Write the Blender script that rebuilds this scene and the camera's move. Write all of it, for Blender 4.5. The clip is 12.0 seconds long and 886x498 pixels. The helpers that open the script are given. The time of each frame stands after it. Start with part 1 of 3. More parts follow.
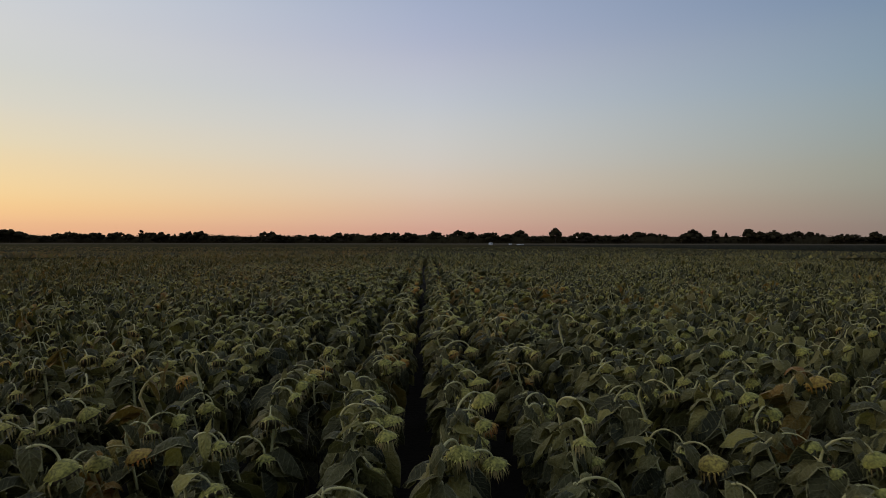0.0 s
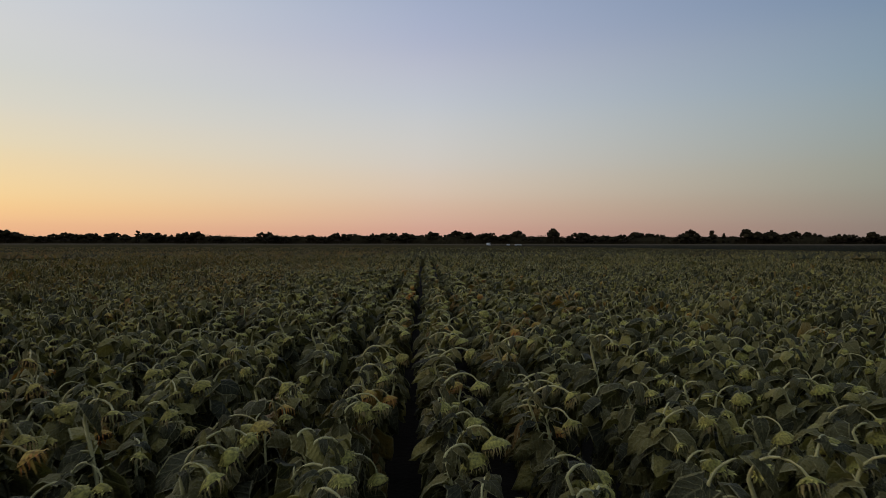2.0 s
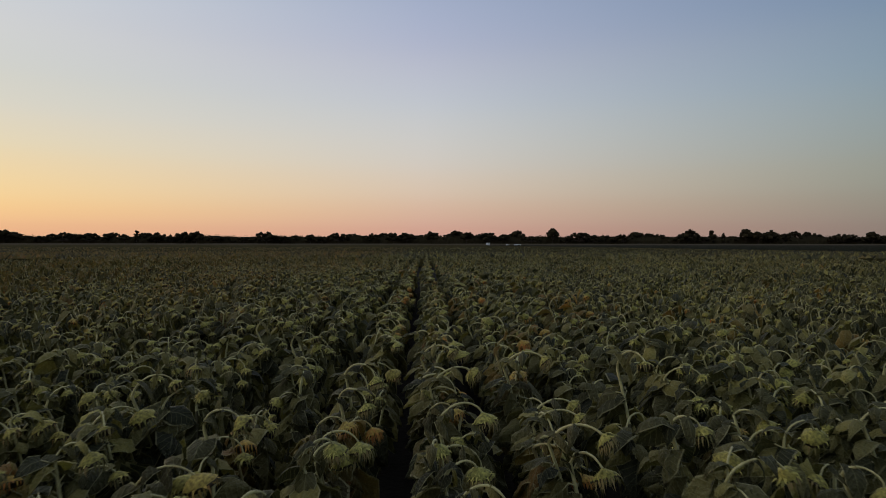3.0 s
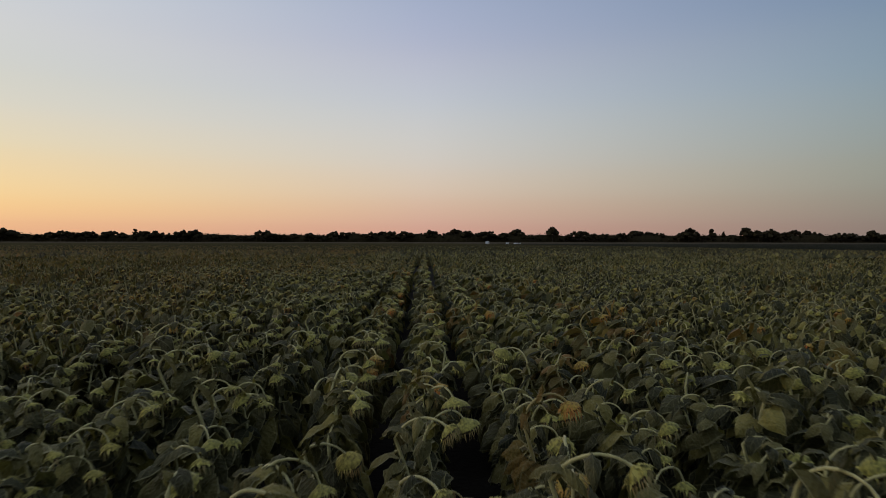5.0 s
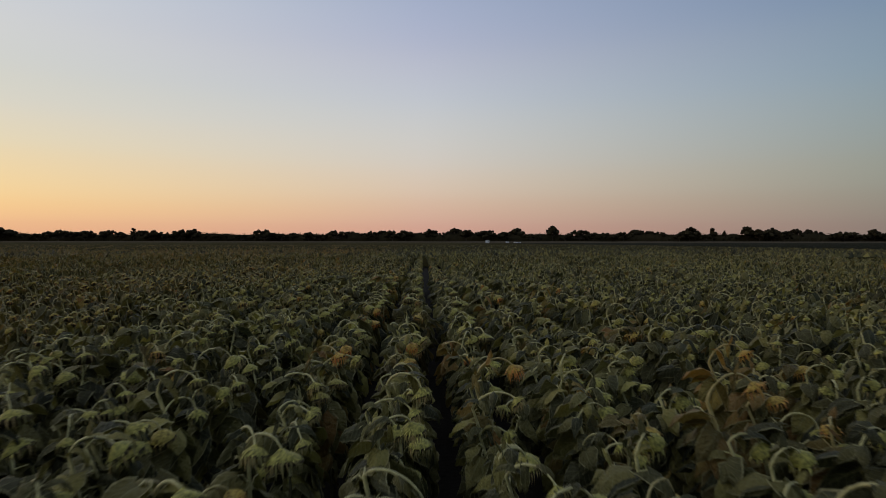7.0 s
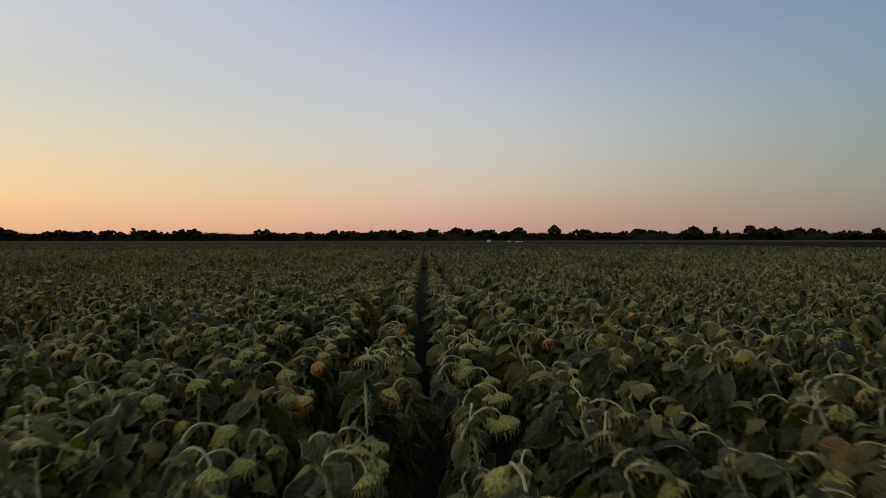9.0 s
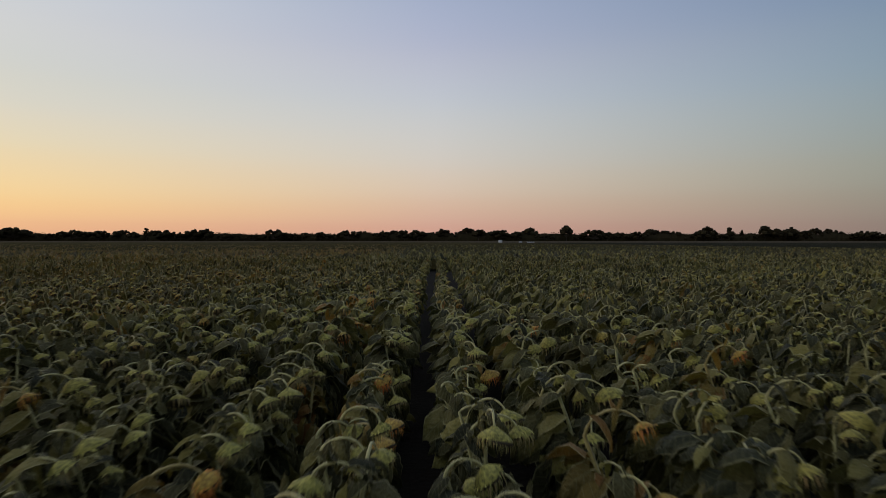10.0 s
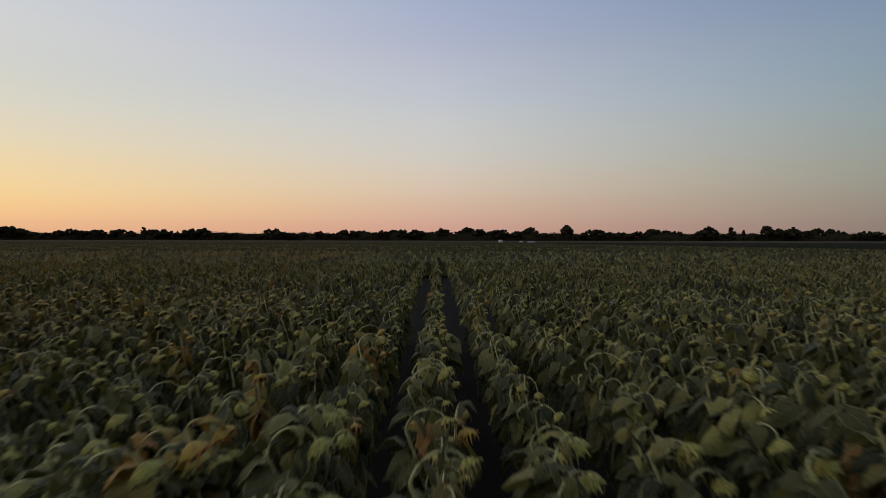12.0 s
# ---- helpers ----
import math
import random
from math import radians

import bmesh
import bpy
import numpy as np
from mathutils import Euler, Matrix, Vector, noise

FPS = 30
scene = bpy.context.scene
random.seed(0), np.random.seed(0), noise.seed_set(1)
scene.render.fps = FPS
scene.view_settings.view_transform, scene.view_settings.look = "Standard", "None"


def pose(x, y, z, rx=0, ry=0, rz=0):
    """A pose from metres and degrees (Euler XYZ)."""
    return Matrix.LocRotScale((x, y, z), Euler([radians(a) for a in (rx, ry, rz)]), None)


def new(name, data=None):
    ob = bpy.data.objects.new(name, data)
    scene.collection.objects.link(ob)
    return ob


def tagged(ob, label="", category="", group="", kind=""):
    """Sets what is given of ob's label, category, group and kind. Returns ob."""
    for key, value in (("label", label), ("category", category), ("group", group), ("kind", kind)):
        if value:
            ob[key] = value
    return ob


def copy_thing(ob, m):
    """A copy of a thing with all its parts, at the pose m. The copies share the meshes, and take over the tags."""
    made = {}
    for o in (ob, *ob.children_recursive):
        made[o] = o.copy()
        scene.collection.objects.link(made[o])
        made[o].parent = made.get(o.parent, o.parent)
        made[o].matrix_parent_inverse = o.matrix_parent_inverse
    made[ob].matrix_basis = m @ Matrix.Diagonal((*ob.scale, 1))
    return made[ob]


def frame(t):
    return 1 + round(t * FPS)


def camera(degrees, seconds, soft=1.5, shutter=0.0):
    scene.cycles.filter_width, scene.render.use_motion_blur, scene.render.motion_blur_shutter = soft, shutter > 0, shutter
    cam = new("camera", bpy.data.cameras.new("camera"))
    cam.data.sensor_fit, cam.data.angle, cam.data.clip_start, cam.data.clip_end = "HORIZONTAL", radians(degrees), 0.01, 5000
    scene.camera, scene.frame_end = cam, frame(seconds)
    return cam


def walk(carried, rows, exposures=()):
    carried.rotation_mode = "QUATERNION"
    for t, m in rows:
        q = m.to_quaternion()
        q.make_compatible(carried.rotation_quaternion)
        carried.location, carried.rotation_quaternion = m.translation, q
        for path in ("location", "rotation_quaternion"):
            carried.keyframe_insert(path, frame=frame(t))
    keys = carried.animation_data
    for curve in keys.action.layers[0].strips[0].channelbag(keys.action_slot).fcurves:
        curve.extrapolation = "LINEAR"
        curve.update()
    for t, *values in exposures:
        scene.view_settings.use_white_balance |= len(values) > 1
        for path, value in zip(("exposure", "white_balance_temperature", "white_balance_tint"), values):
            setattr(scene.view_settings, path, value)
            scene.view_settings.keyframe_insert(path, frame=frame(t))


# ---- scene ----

# ---- camera ----
# seconds, x, y, z, yaw, pitch, roll
PATH = [
    (0.0, 0.066, -0.150, 2.550, -1.50, -0.53, -0.07),
    (0.5, 0.070, 0.250, 2.550, -1.50, -0.51, -0.02),
    (1.0, 0.076, 0.690, 2.547, -1.57, -0.49, 0.00),
    (1.5, 0.087, 1.170, 2.543, -1.66, -0.49, -0.01),
    (2.0, 0.103, 1.650, 2.535, -1.72, -0.49, -0.04),
    (2.5, 0.130, 2.150, 2.528, -1.77, -0.49, -0.04),
    (3.0, 0.153, 2.675, 2.520, -1.77, -0.50, -0.04),
    (4.0, 0.210, 3.900, 2.505, -1.79, -0.57, -0.05),
    (5.0, 0.288, 5.410, 2.495, -1.83, -0.64, -0.08),
    (5.5, 0.350, 6.320, 2.490, -1.83, -0.65, -0.06),
    (6.0, 0.427, 7.340, 2.480, -1.84, -0.68, -0.03),
    (6.5, 0.493, 8.460, 2.460, -1.85, -0.69, -0.05),
    (7.5, 0.595, 10.850, 2.425, -1.83, -0.75, 0.00),
    (8.5, 0.677, 13.380, 2.392, -1.80, -0.80, 0.05),
    (9.0, 0.725, 14.710, 2.383, -1.73, -0.77, 0.06),
    (9.1, 0.737, 14.980, 2.382, -1.50, -0.77, 0.06),
    (9.5, 0.783, 16.070, 2.380, -0.88, -0.76, 0.05),
    (10.0, 0.838, 17.470, 2.376, -0.68, -0.73, -0.01),
    (10.5, 0.890, 18.870, 2.358, -0.73, -0.77, -0.07),
    (11.0, 0.948, 20.530, 2.350, -0.73, -0.77, -0.14),
    (11.5, 0.992, 22.460, 2.385, -0.71, -0.78, -0.17),
    (12.0, 1.050, 24.650, 2.520, -0.71, -0.78, -0.10),
]
cam = camera(72.0, 12.0, soft=0.7, shutter=0.4)
walk(cam, [(t, pose(x, y, z, 90 + pitch, roll, yaw)) for t, x, y, z, yaw, pitch, roll in PATH])
scene.view_settings.exposure = 0.0


# ---- sky: clear dusk, the sun just set ahead on the left ----
def linear(r, g, b):
    return [(c / 255 / 12.92 if c <= 10 else ((c / 255 + 0.055) / 1.055) ** 2.4) for c in (r, g, b)] + [1.0]


SUN_AZIMUTH = -70.0  # degrees from +y, to the right
# elevation in degrees: colour, at five angles away from the sunset
SKY = {
    0: [(0, 235, 150, 95), (1.5, 250, 175, 105), (4, 255, 205, 130), (8, 255, 220, 165), (14, 235, 225, 210), (22, 215, 216, 215), (45, 178, 182, 190), (90, 152, 159, 176)],
    36: [(0, 220, 164, 134), (1.5, 238, 186, 140), (3.5, 245, 208, 152), (7, 233, 214, 177), (10, 220, 213, 195), (13, 210, 210, 203), (17, 206, 208, 210), (22, 196, 203, 211), (45, 170, 177, 190), (90, 152, 159, 176)],
    70: [(0, 200, 152, 138), (1.5, 208, 164, 146), (4, 214, 187, 165), (7, 210, 200, 188), (12, 196, 199, 203), (17, 180, 185, 203), (22, 162, 173, 198), (45, 154, 164, 184), (90, 152, 159, 176)],
    108: [(0, 134, 118, 112), (1.5, 143, 129, 119), (4, 149, 146, 134), (7, 149, 155, 149), (12, 139, 156, 166), (17, 127, 147, 168), (22, 114, 136, 164), (45, 130, 142, 164), (90, 152, 159, 176)],
    180: [(0, 70, 72, 84), (3, 84, 84, 94), (10, 98, 100, 112), (22, 102, 110, 128), (45, 124, 134, 154), (90, 152, 159, 176)],
}


def make_sky():
    world = bpy.data.worlds.new("dusk_sky")
    scene.world = world
    world.use_nodes = True
    nodes, links = world.node_tree.nodes, world.node_tree.links
    nodes.clear()

    def math_node(op, a, b=None, c=None):
        n = nodes.new("ShaderNodeMath")
        n.operation = op
        for i, v in enumerate((a, b, c)):
            if v is None:
                continue
            if isinstance(v, (int, float)):
                n.inputs[i].default_value = v
            else:
                links.new(v, n.inputs[i])
        return n.outputs[0]

    way = nodes.new("ShaderNodeTexCoord").outputs["Generated"]
    split = nodes.new("ShaderNodeSeparateXYZ")
    links.new(way, split.inputs[0])
    x, y, z = split.outputs
    high = math_node("ARCSINE", math_node("MINIMUM", math_node("MAXIMUM", z, 0.0), 1.0))
    height = math_node("SQRT", math_node("DIVIDE", high, math.pi / 2))
    azimuth = math_node("ARCTAN2", x, y)
    away = math_node("ABSOLUTE", math_node("WRAP", math_node("SUBTRACT", azimuth, radians(SUN_AZIMUTH)), math.pi, -math.pi))
    away = math_node("DIVIDE", away, math.pi / 180)
    colour = None
    angles = sorted(SKY)
    for i, angle in enumerate(angles):
        ramp = nodes.new("ShaderNodeValToRGB")
        ramp.color_ramp.interpolation = "CARDINAL"
        stops = SKY[angle]
        marks = ramp.color_ramp.elements
        while len(marks) < len(stops):
            marks.new(0.5)
        for mark, (degrees, r, g, b) in zip(marks, stops):
            mark.position = (degrees / 90) ** 0.5
        for mark, (degrees, r, g, b) in zip(marks, stops):
            mark.color = linear(r, g, b)
        links.new(height, ramp.inputs[0])
        if colour is None:
            colour = ramp.outputs[0]
            continue
        blend = nodes.new("ShaderNodeMapRange")
        blend.inputs["From Min"].default_value = angles[i - 1]
        blend.inputs["From Max"].default_value = angle
        links.new(away, blend.inputs["Value"])
        mix = nodes.new("ShaderNodeMix")
        mix.data_type = "RGBA"
        links.new(blend.outputs[0], mix.inputs[0])
        links.new(colour, mix.inputs[6])
        links.new(ramp.outputs[0], mix.inputs[7])
        colour = mix.outputs[2]
    background = nodes.new("ShaderNodeBackground")
    # the afterglow over the set sun, brighter than the rest of the horizon
    glow = nodes.new("ShaderNodeMapRange")
    glow.interpolation_type = "SMOOTHSTEP"
    for name, value in (("From Min", 34.0), ("From Max", 0.0), ("To Min", 1.0), ("To Max", 1.3)):
        glow.inputs[name].default_value = value
    links.new(away, glow.inputs["Value"])
    links.new(glow.outputs[0], background.inputs["Strength"])
    out = nodes.new("ShaderNodeOutputWorld")
    links.new(colour, background.inputs["Color"])
    links.new(background.outputs[0], out.inputs[0])


make_sky()


# ---- materials ----
def mat(name, rough=0.6, specular=0.35):
    m = bpy.data.materials.new(name)
    m.use_nodes = True
    shader = m.node_tree.nodes["Principled BSDF"]
    shader.inputs["Roughness"].default_value = rough
    shader.inputs["Specular IOR Level"].default_value = specular
    return m, m.node_tree.nodes, m.node_tree.links, shader


def noise_of(nodes, links, scale, detail=3.0, coords="Object"):
    where = nodes.new("ShaderNodeNewGeometry").outputs["Position"] if coords == "World" else nodes.new("ShaderNodeTexCoord").outputs[coords]
    n = nodes.new("ShaderNodeTexNoise")
    n.inputs["Scale"].default_value = scale
    n.inputs["Detail"].default_value = detail
    links.new(where, n.inputs["Vector"])
    return n.outputs["Fac"]


def ramp_of(nodes, links, value, *stops):
    r = nodes.new("ShaderNodeValToRGB")
    marks = r.color_ramp.elements
    while len(marks) < len(stops):
        marks.new(0.5)
    for mark, (at, colour) in zip(marks, stops):
        mark.position = at
    for mark, (at, colour) in zip(marks, stops):
        mark.color = (*colour, 1)
    links.new(value, r.inputs[0])
    return r.outputs[0]


def mixed(nodes, links, factor, a, b, mode="MIX"):
    n = nodes.new("ShaderNodeMix")
    n.data_type, n.blend_type = "RGBA", mode
    for i, v in ((0, factor), (6, a), (7, b)):
        if isinstance(v, (int, float)):
            n.inputs[i].default_value = v
        elif isinstance(v, tuple):
            n.inputs[i].default_value = (*v, 1)
        else:
            links.new(v, n.inputs[i])
    return n.outputs[2]


def calc(nodes, links, op, a, b=None, clamp=False):
    n = nodes.new("ShaderNodeMath")
    n.operation, n.use_clamp = op, clamp
    for i, v in enumerate((a, b)):
        if v is None:
            continue
        if isinstance(v, (int, float)):
            n.inputs[i].default_value = v
        else:
            links.new(v, n.inputs[i])
    return n.outputs[0]


def bumped(nodes, links, shader, height, strength, distance):
    b = nodes.new("ShaderNodeBump")
    b.inputs["Strength"].default_value = strength
    b.inputs["Distance"].default_value = distance
    links.new(height, b.inputs["Height"])
    links.new(b.outputs[0], shader.inputs["Normal"])


def grown(nodes, links):
    """Across and along the blade, and how ripe the plant is."""
    a = nodes.new("ShaderNodeAttribute")
    a.attribute_name = "growth"
    s = nodes.new("ShaderNodeSeparateXYZ")
    links.new(a.outputs["Vector"], s.inputs[0])
    return s.outputs


def leaf_material():
    m, n, l, shader = mat("sunflower_leaf", 0.55, 0.16)
    across, along, ripe = grown(n, l)
    # every leaf has a shade of its own, whether it is an object or part of a joined row
    island = calc(n, l, "FRACT", calc(n, l, "ADD", n.new("ShaderNodeNewGeometry").outputs["Random Per Island"], n.new("ShaderNodeObjectInfo").outputs["Random"]))
    green = ramp_of(n, l, island, (0.0, (0.036, 0.040, 0.021)), (0.5, (0.104, 0.098, 0.038)), (0.85, (0.19, 0.17, 0.056)), (1.0, (0.34, 0.30, 0.085)))
    dry = ramp_of(n, l, island, (0.0, (0.075, 0.057, 0.022)), (0.5, (0.14, 0.10, 0.032)), (1.0, (0.16, 0.08, 0.028)))
    blotch = noise_of(n, l, 9.0, 4.0, "World")
    aged = calc(n, l, "ADD", calc(n, l, "MULTIPLY", blotch, 0.5), calc(n, l, "SUBTRACT", calc(n, l, "MULTIPLY", ripe, 0.70), 0.51))
    colour = mixed(n, l, calc(n, l, "MULTIPLY", aged, 2.5, True), green, dry)
    gold = ramp_of(n, l, island, (0.0, (0.26, 0.20, 0.045)), (0.5, (0.46, 0.32, 0.06)), (1.0, (0.40, 0.17, 0.045)))
    colour = mixed(n, l, calc(n, l, "MULTIPLY", calc(n, l, "SUBTRACT", ripe, 0.60), 1.7, True), colour, gold)
    fine = noise_of(n, l, 70.0, 3.0, "World")
    colour = mixed(n, l, 0.35, colour, ramp_of(n, l, fine, (0.3, (0.45, 0.45, 0.45)), (0.7, (1.35, 1.35, 1.3))), "MULTIPLY")
    stand = noise_of(n, l, 0.35, 3.0, "World")
    colour = mixed(n, l, 1.0, colour, ramp_of(n, l, stand, (0.35, (0.68, 0.64, 0.62)), (0.65, (1.15, 1.15, 1.15))), "MULTIPLY")
    # midrib and side veins
    side = calc(n, l, "ABSOLUTE", across)
    rib = calc(n, l, "LESS_THAN", side, 0.05)
    lines = calc(n, l, "PINGPONG", calc(n, l, "SUBTRACT", calc(n, l, "MULTIPLY", along, 6.0), calc(n, l, "MULTIPLY", side, 2.2)), 0.5)
    vein = calc(n, l, "MAXIMUM", rib, calc(n, l, "LESS_THAN", lines, 0.05))
    colour = mixed(n, l, calc(n, l, "MULTIPLY", vein, 0.28), colour, (0.30, 0.29, 0.14))
    # pale dry margin, with bright rim highlights put into its colour
    margin = calc(n, l, "GREATER_THAN", calc(n, l, "ADD", side, calc(n, l, "MULTIPLY", fine, 0.12)), 0.97)
    colour = mixed(n, l, calc(n, l, "MULTIPLY", margin, 0.55), colour, (0.36, 0.33, 0.16))
    l.new(colour, shader.inputs["Base Color"])
    bumped(n, l, shader, calc(n, l, "ADD", calc(n, l, "MULTIPLY", lines, 0.45), calc(n, l, "ADD", fine, calc(n, l, "MULTIPLY", noise_of(n, l, 26.0, 2.0, "World"), 1.6))), 1.0, 0.016)
    # thin blades let some of the sky through
    through_light = n.new("ShaderNodeBsdfTranslucent")
    l.new(mixed(n, l, 1.0, colour, (1.5, 1.55, 1.0), "MULTIPLY"), through_light.inputs["Color"])
    both = n.new("ShaderNodeMixShader")
    both.inputs[0].default_value = 0.16
    l.new(shader.outputs[0], both.inputs[1])
    l.new(through_light.outputs[0], both.inputs[2])
    l.new(both.outputs[0], n["Material Output"].inputs["Surface"])
    return m


def stalk_material():
    m, n, l, shader = mat("sunflower_stalk", 0.55, 0.35)
    across, along, ripe = grown(n, l)
    grain = noise_of(n, l, 22.0, 4.0, "World")
    green = ramp_of(n, l, grain, (0.3, (0.31, 0.29, 0.11)), (0.7, (0.56, 0.51, 0.22)))
    dry = ramp_of(n, l, grain, (0.3, (0.30, 0.24, 0.07)), (0.7, (0.42, 0.33, 0.12)))
    l.new(mixed(n, l, calc(n, l, "MULTIPLY", calc(n, l, "SUBTRACT", ripe, 0.25), 1.6, True), green, dry), shader.inputs["Base Color"])
    bumped(n, l, shader, grain, 0.4, 0.004)
    shader.inputs["Sheen Weight"].default_value = 0.2
    return m


def shaded_stem_material():
    m, n, l, shader = mat("sunflower_stem_shaded", 0.7, 0.2)
    grain = noise_of(n, l, 30.0, 4.0, "World")
    # brown lower stem, its base colour also darkened for the shade below the canopy
    l.new(ramp_of(n, l, grain, (0.3, (0.06, 0.055, 0.026)), (0.7, (0.13, 0.115, 0.05))), shader.inputs["Base Color"])
    bumped(n, l, shader, grain, 0.4, 0.004)
    return m


def head_material():
    m, n, l, shader = mat("sunflower_head_back", 0.6, 0.3)
    across, along, ripe = grown(n, l)
    grain = noise_of(n, l, 55.0, 4.0, "World")
    green = ramp_of(n, l, grain, (0.3, (0.09, 0.09, 0.021)), (0.7, (0.42, 0.39, 0.08)))
    dry = ramp_of(n, l, grain, (0.3, (0.17, 0.09, 0.02)), (0.7, (0.56, 0.38, 0.065)))
    back = mixed(n, l, calc(n, l, "MULTIPLY", calc(n, l, "SUBTRACT", ripe, 0.18), 1.5, True), green, dry)
    face = calc(n, l, "GREATER_THAN", along, 0.55)
    l.new(mixed(n, l, face, back, (0.06, 0.045, 0.025)), shader.inputs["Base Color"])
    bumped(n, l, shader, grain, 0.6, 0.006)
    return m


def fringe_material():
    m, n, l, shader = mat("sunflower_fringe", 0.7, 0.2)
    across, along, ripe = grown(n, l)
    island = n.new("ShaderNodeNewGeometry").outputs["Random Per Island"]
    green = ramp_of(n, l, island, (0.0, (0.10, 0.10, 0.035)), (0.5, (0.22, 0.20, 0.07)), (1.0, (0.34, 0.25, 0.10)))
    dry = ramp_of(n, l, island, (0.0, (0.42, 0.28, 0.045)), (0.6, (0.50, 0.22, 0.04)), (1.0, (0.50, 0.13, 0.03)))
    bract = ramp_of(n, l, island, (0.0, (0.13, 0.13, 0.034)), (0.6, (0.34, 0.32, 0.080)), (1.0, (0.52, 0.45, 0.12)))
    green = mixed(n, l, calc(n, l, "GREATER_THAN", along, 0.1), green, bract)
    l.new(mixed(n, l, calc(n, l, "MULTIPLY", calc(n, l, "SUBTRACT", ripe, 0.28), 1.5, True), green, dry), shader.inputs["Base Color"])
    return m


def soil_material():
    m, n, l, shader = mat("shade_dark_soil", 0.95, 0.1)
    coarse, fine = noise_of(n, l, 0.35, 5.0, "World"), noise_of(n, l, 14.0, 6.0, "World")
    # far darker than dry soil: the furrows' shade is put into the colour
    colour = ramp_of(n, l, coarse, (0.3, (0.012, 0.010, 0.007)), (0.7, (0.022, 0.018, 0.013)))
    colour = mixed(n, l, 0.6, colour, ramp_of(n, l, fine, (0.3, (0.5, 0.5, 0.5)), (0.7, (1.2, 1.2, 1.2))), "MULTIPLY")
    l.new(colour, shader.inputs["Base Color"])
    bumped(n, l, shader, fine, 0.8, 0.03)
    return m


def canopy_material(name, dark, light, warm):
    m, n, l, shader = mat(name, 1.0, 0.03)
    big, mid = noise_of(n, l, 0.05, 4.0, "World"), noise_of(n, l, 1.4, 5.0, "World")
    colour = ramp_of(n, l, mid, (0.32, dark), (0.66, light))
    colour = mixed(n, l, calc(n, l, "MULTIPLY", calc(n, l, "SUBTRACT", big, 0.45), 2.5, True), colour, warm)
    l.new(colour, shader.inputs["Base Color"])
    bumped(n, l, shader, mid, 0.8, 0.3)
    return m


def foliage_material():
    m, n, l, shader = mat("tree_foliage", 0.9, 0.05)
    island = n.new("ShaderNodeNewGeometry").outputs["Random Per Island"]
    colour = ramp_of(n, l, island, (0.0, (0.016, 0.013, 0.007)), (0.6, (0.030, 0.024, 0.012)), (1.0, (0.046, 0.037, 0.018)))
    l.new(colour, shader.inputs["Base Color"])
    return m


def bark_material():
    m, n, l, shader = mat("bark", 0.9, 0.1)
    l.new(ramp_of(n, l, noise_of(n, l, 3.0, 5.0), (0.3, (0.05, 0.038, 0.028)), (0.7, (0.10, 0.08, 0.06))), shader.inputs["Base Color"])
    return m


def paint_material(name, colour, rough=0.5):
    m, n, l, shader = mat(name, rough, 0.4)
    tone = noise_of(n, l, 2.0, 4.0)
    l.new(mixed(n, l, 0.25, colour, ramp_of(n, l, tone, (0.3, (0.6, 0.6, 0.58)), (0.7, (1.0, 1.0, 1.0))), "MULTIPLY"), shader.inputs["Base Color"])
    return m


LEAF, STALK, SHADED_STEM, HEAD, FRINGE = leaf_material(), stalk_material(), shaded_stem_material(), head_material(), fringe_material()
SOIL = soil_material()
FOLIAGE, BARK = foliage_material(), bark_material()
WHITE, DARK_GLASS, RUBBER = paint_material("white_paint", (0.8, 0.8, 0.8)), paint_material("dark_glass", (0.03, 0.03, 0.035), 0.15), paint_material("rubber", (0.03, 0.03, 0.03), 0.8)
CANOPY = canopy_material("far_sunflowers", (0.024, 0.020, 0.005), (0.060, 0.049, 0.012), (0.052, 0.037, 0.009))
DARK_CROP = canopy_material("dark_green_crop", (0.011, 0.011, 0.005), (0.023, 0.021, 0.009), (0.024, 0.021, 0.009))
DRY_GRASS = canopy_material("dry_grass", (0.06, 0.048, 0.03), (0.10, 0.08, 0.05), (0.08, 0.063, 0.04))
PLANT_MATERIALS = [LEAF, STALK, HEAD, FRINGE, SHADED_STEM]


# ---- mesh helpers: a shape is (vertices, triangles, growth, material number) ----
def mesh_of(name, shapes, materials, smooth=True):
    verts = np.concatenate([s[0] for s in shapes])
    offsets = np.cumsum([0] + [len(s[0]) for s in shapes[:-1]])
    tris = np.concatenate([s[1] + o for s, o in zip(shapes, offsets)])
    growth = np.concatenate([s[2] for s in shapes])
    numbers = np.concatenate([np.broadcast_to(s[3], len(s[1])) for s in shapes])
    me = bpy.data.meshes.new(name)
    me.vertices.add(len(verts))
    me.vertices.foreach_set("co", verts.astype(np.float32).ravel())
    me.loops.add(3 * len(tris))
    me.loops.foreach_set("vertex_index", tris.astype(np.int32).ravel())
    me.polygons.add(len(tris))
    me.polygons.foreach_set("loop_start", np.arange(0, 3 * len(tris), 3, dtype=np.int32))
    me.polygons.foreach_set("loop_total", np.full(len(tris), 3, dtype=np.int32))
    for m in materials:
        me.materials.append(m)
    if len(materials) > 1:
        me.polygons.foreach_set("material_index", numbers.astype(np.int32))
    me.polygons.foreach_set("use_smooth", np.full(len(tris), smooth))
    a = me.attributes.new("growth", "FLOAT_VECTOR", "POINT")
    a.data.foreach_set("vector", growth.astype(np.float32).ravel())
    me.update(calc_edges=True)
    return me


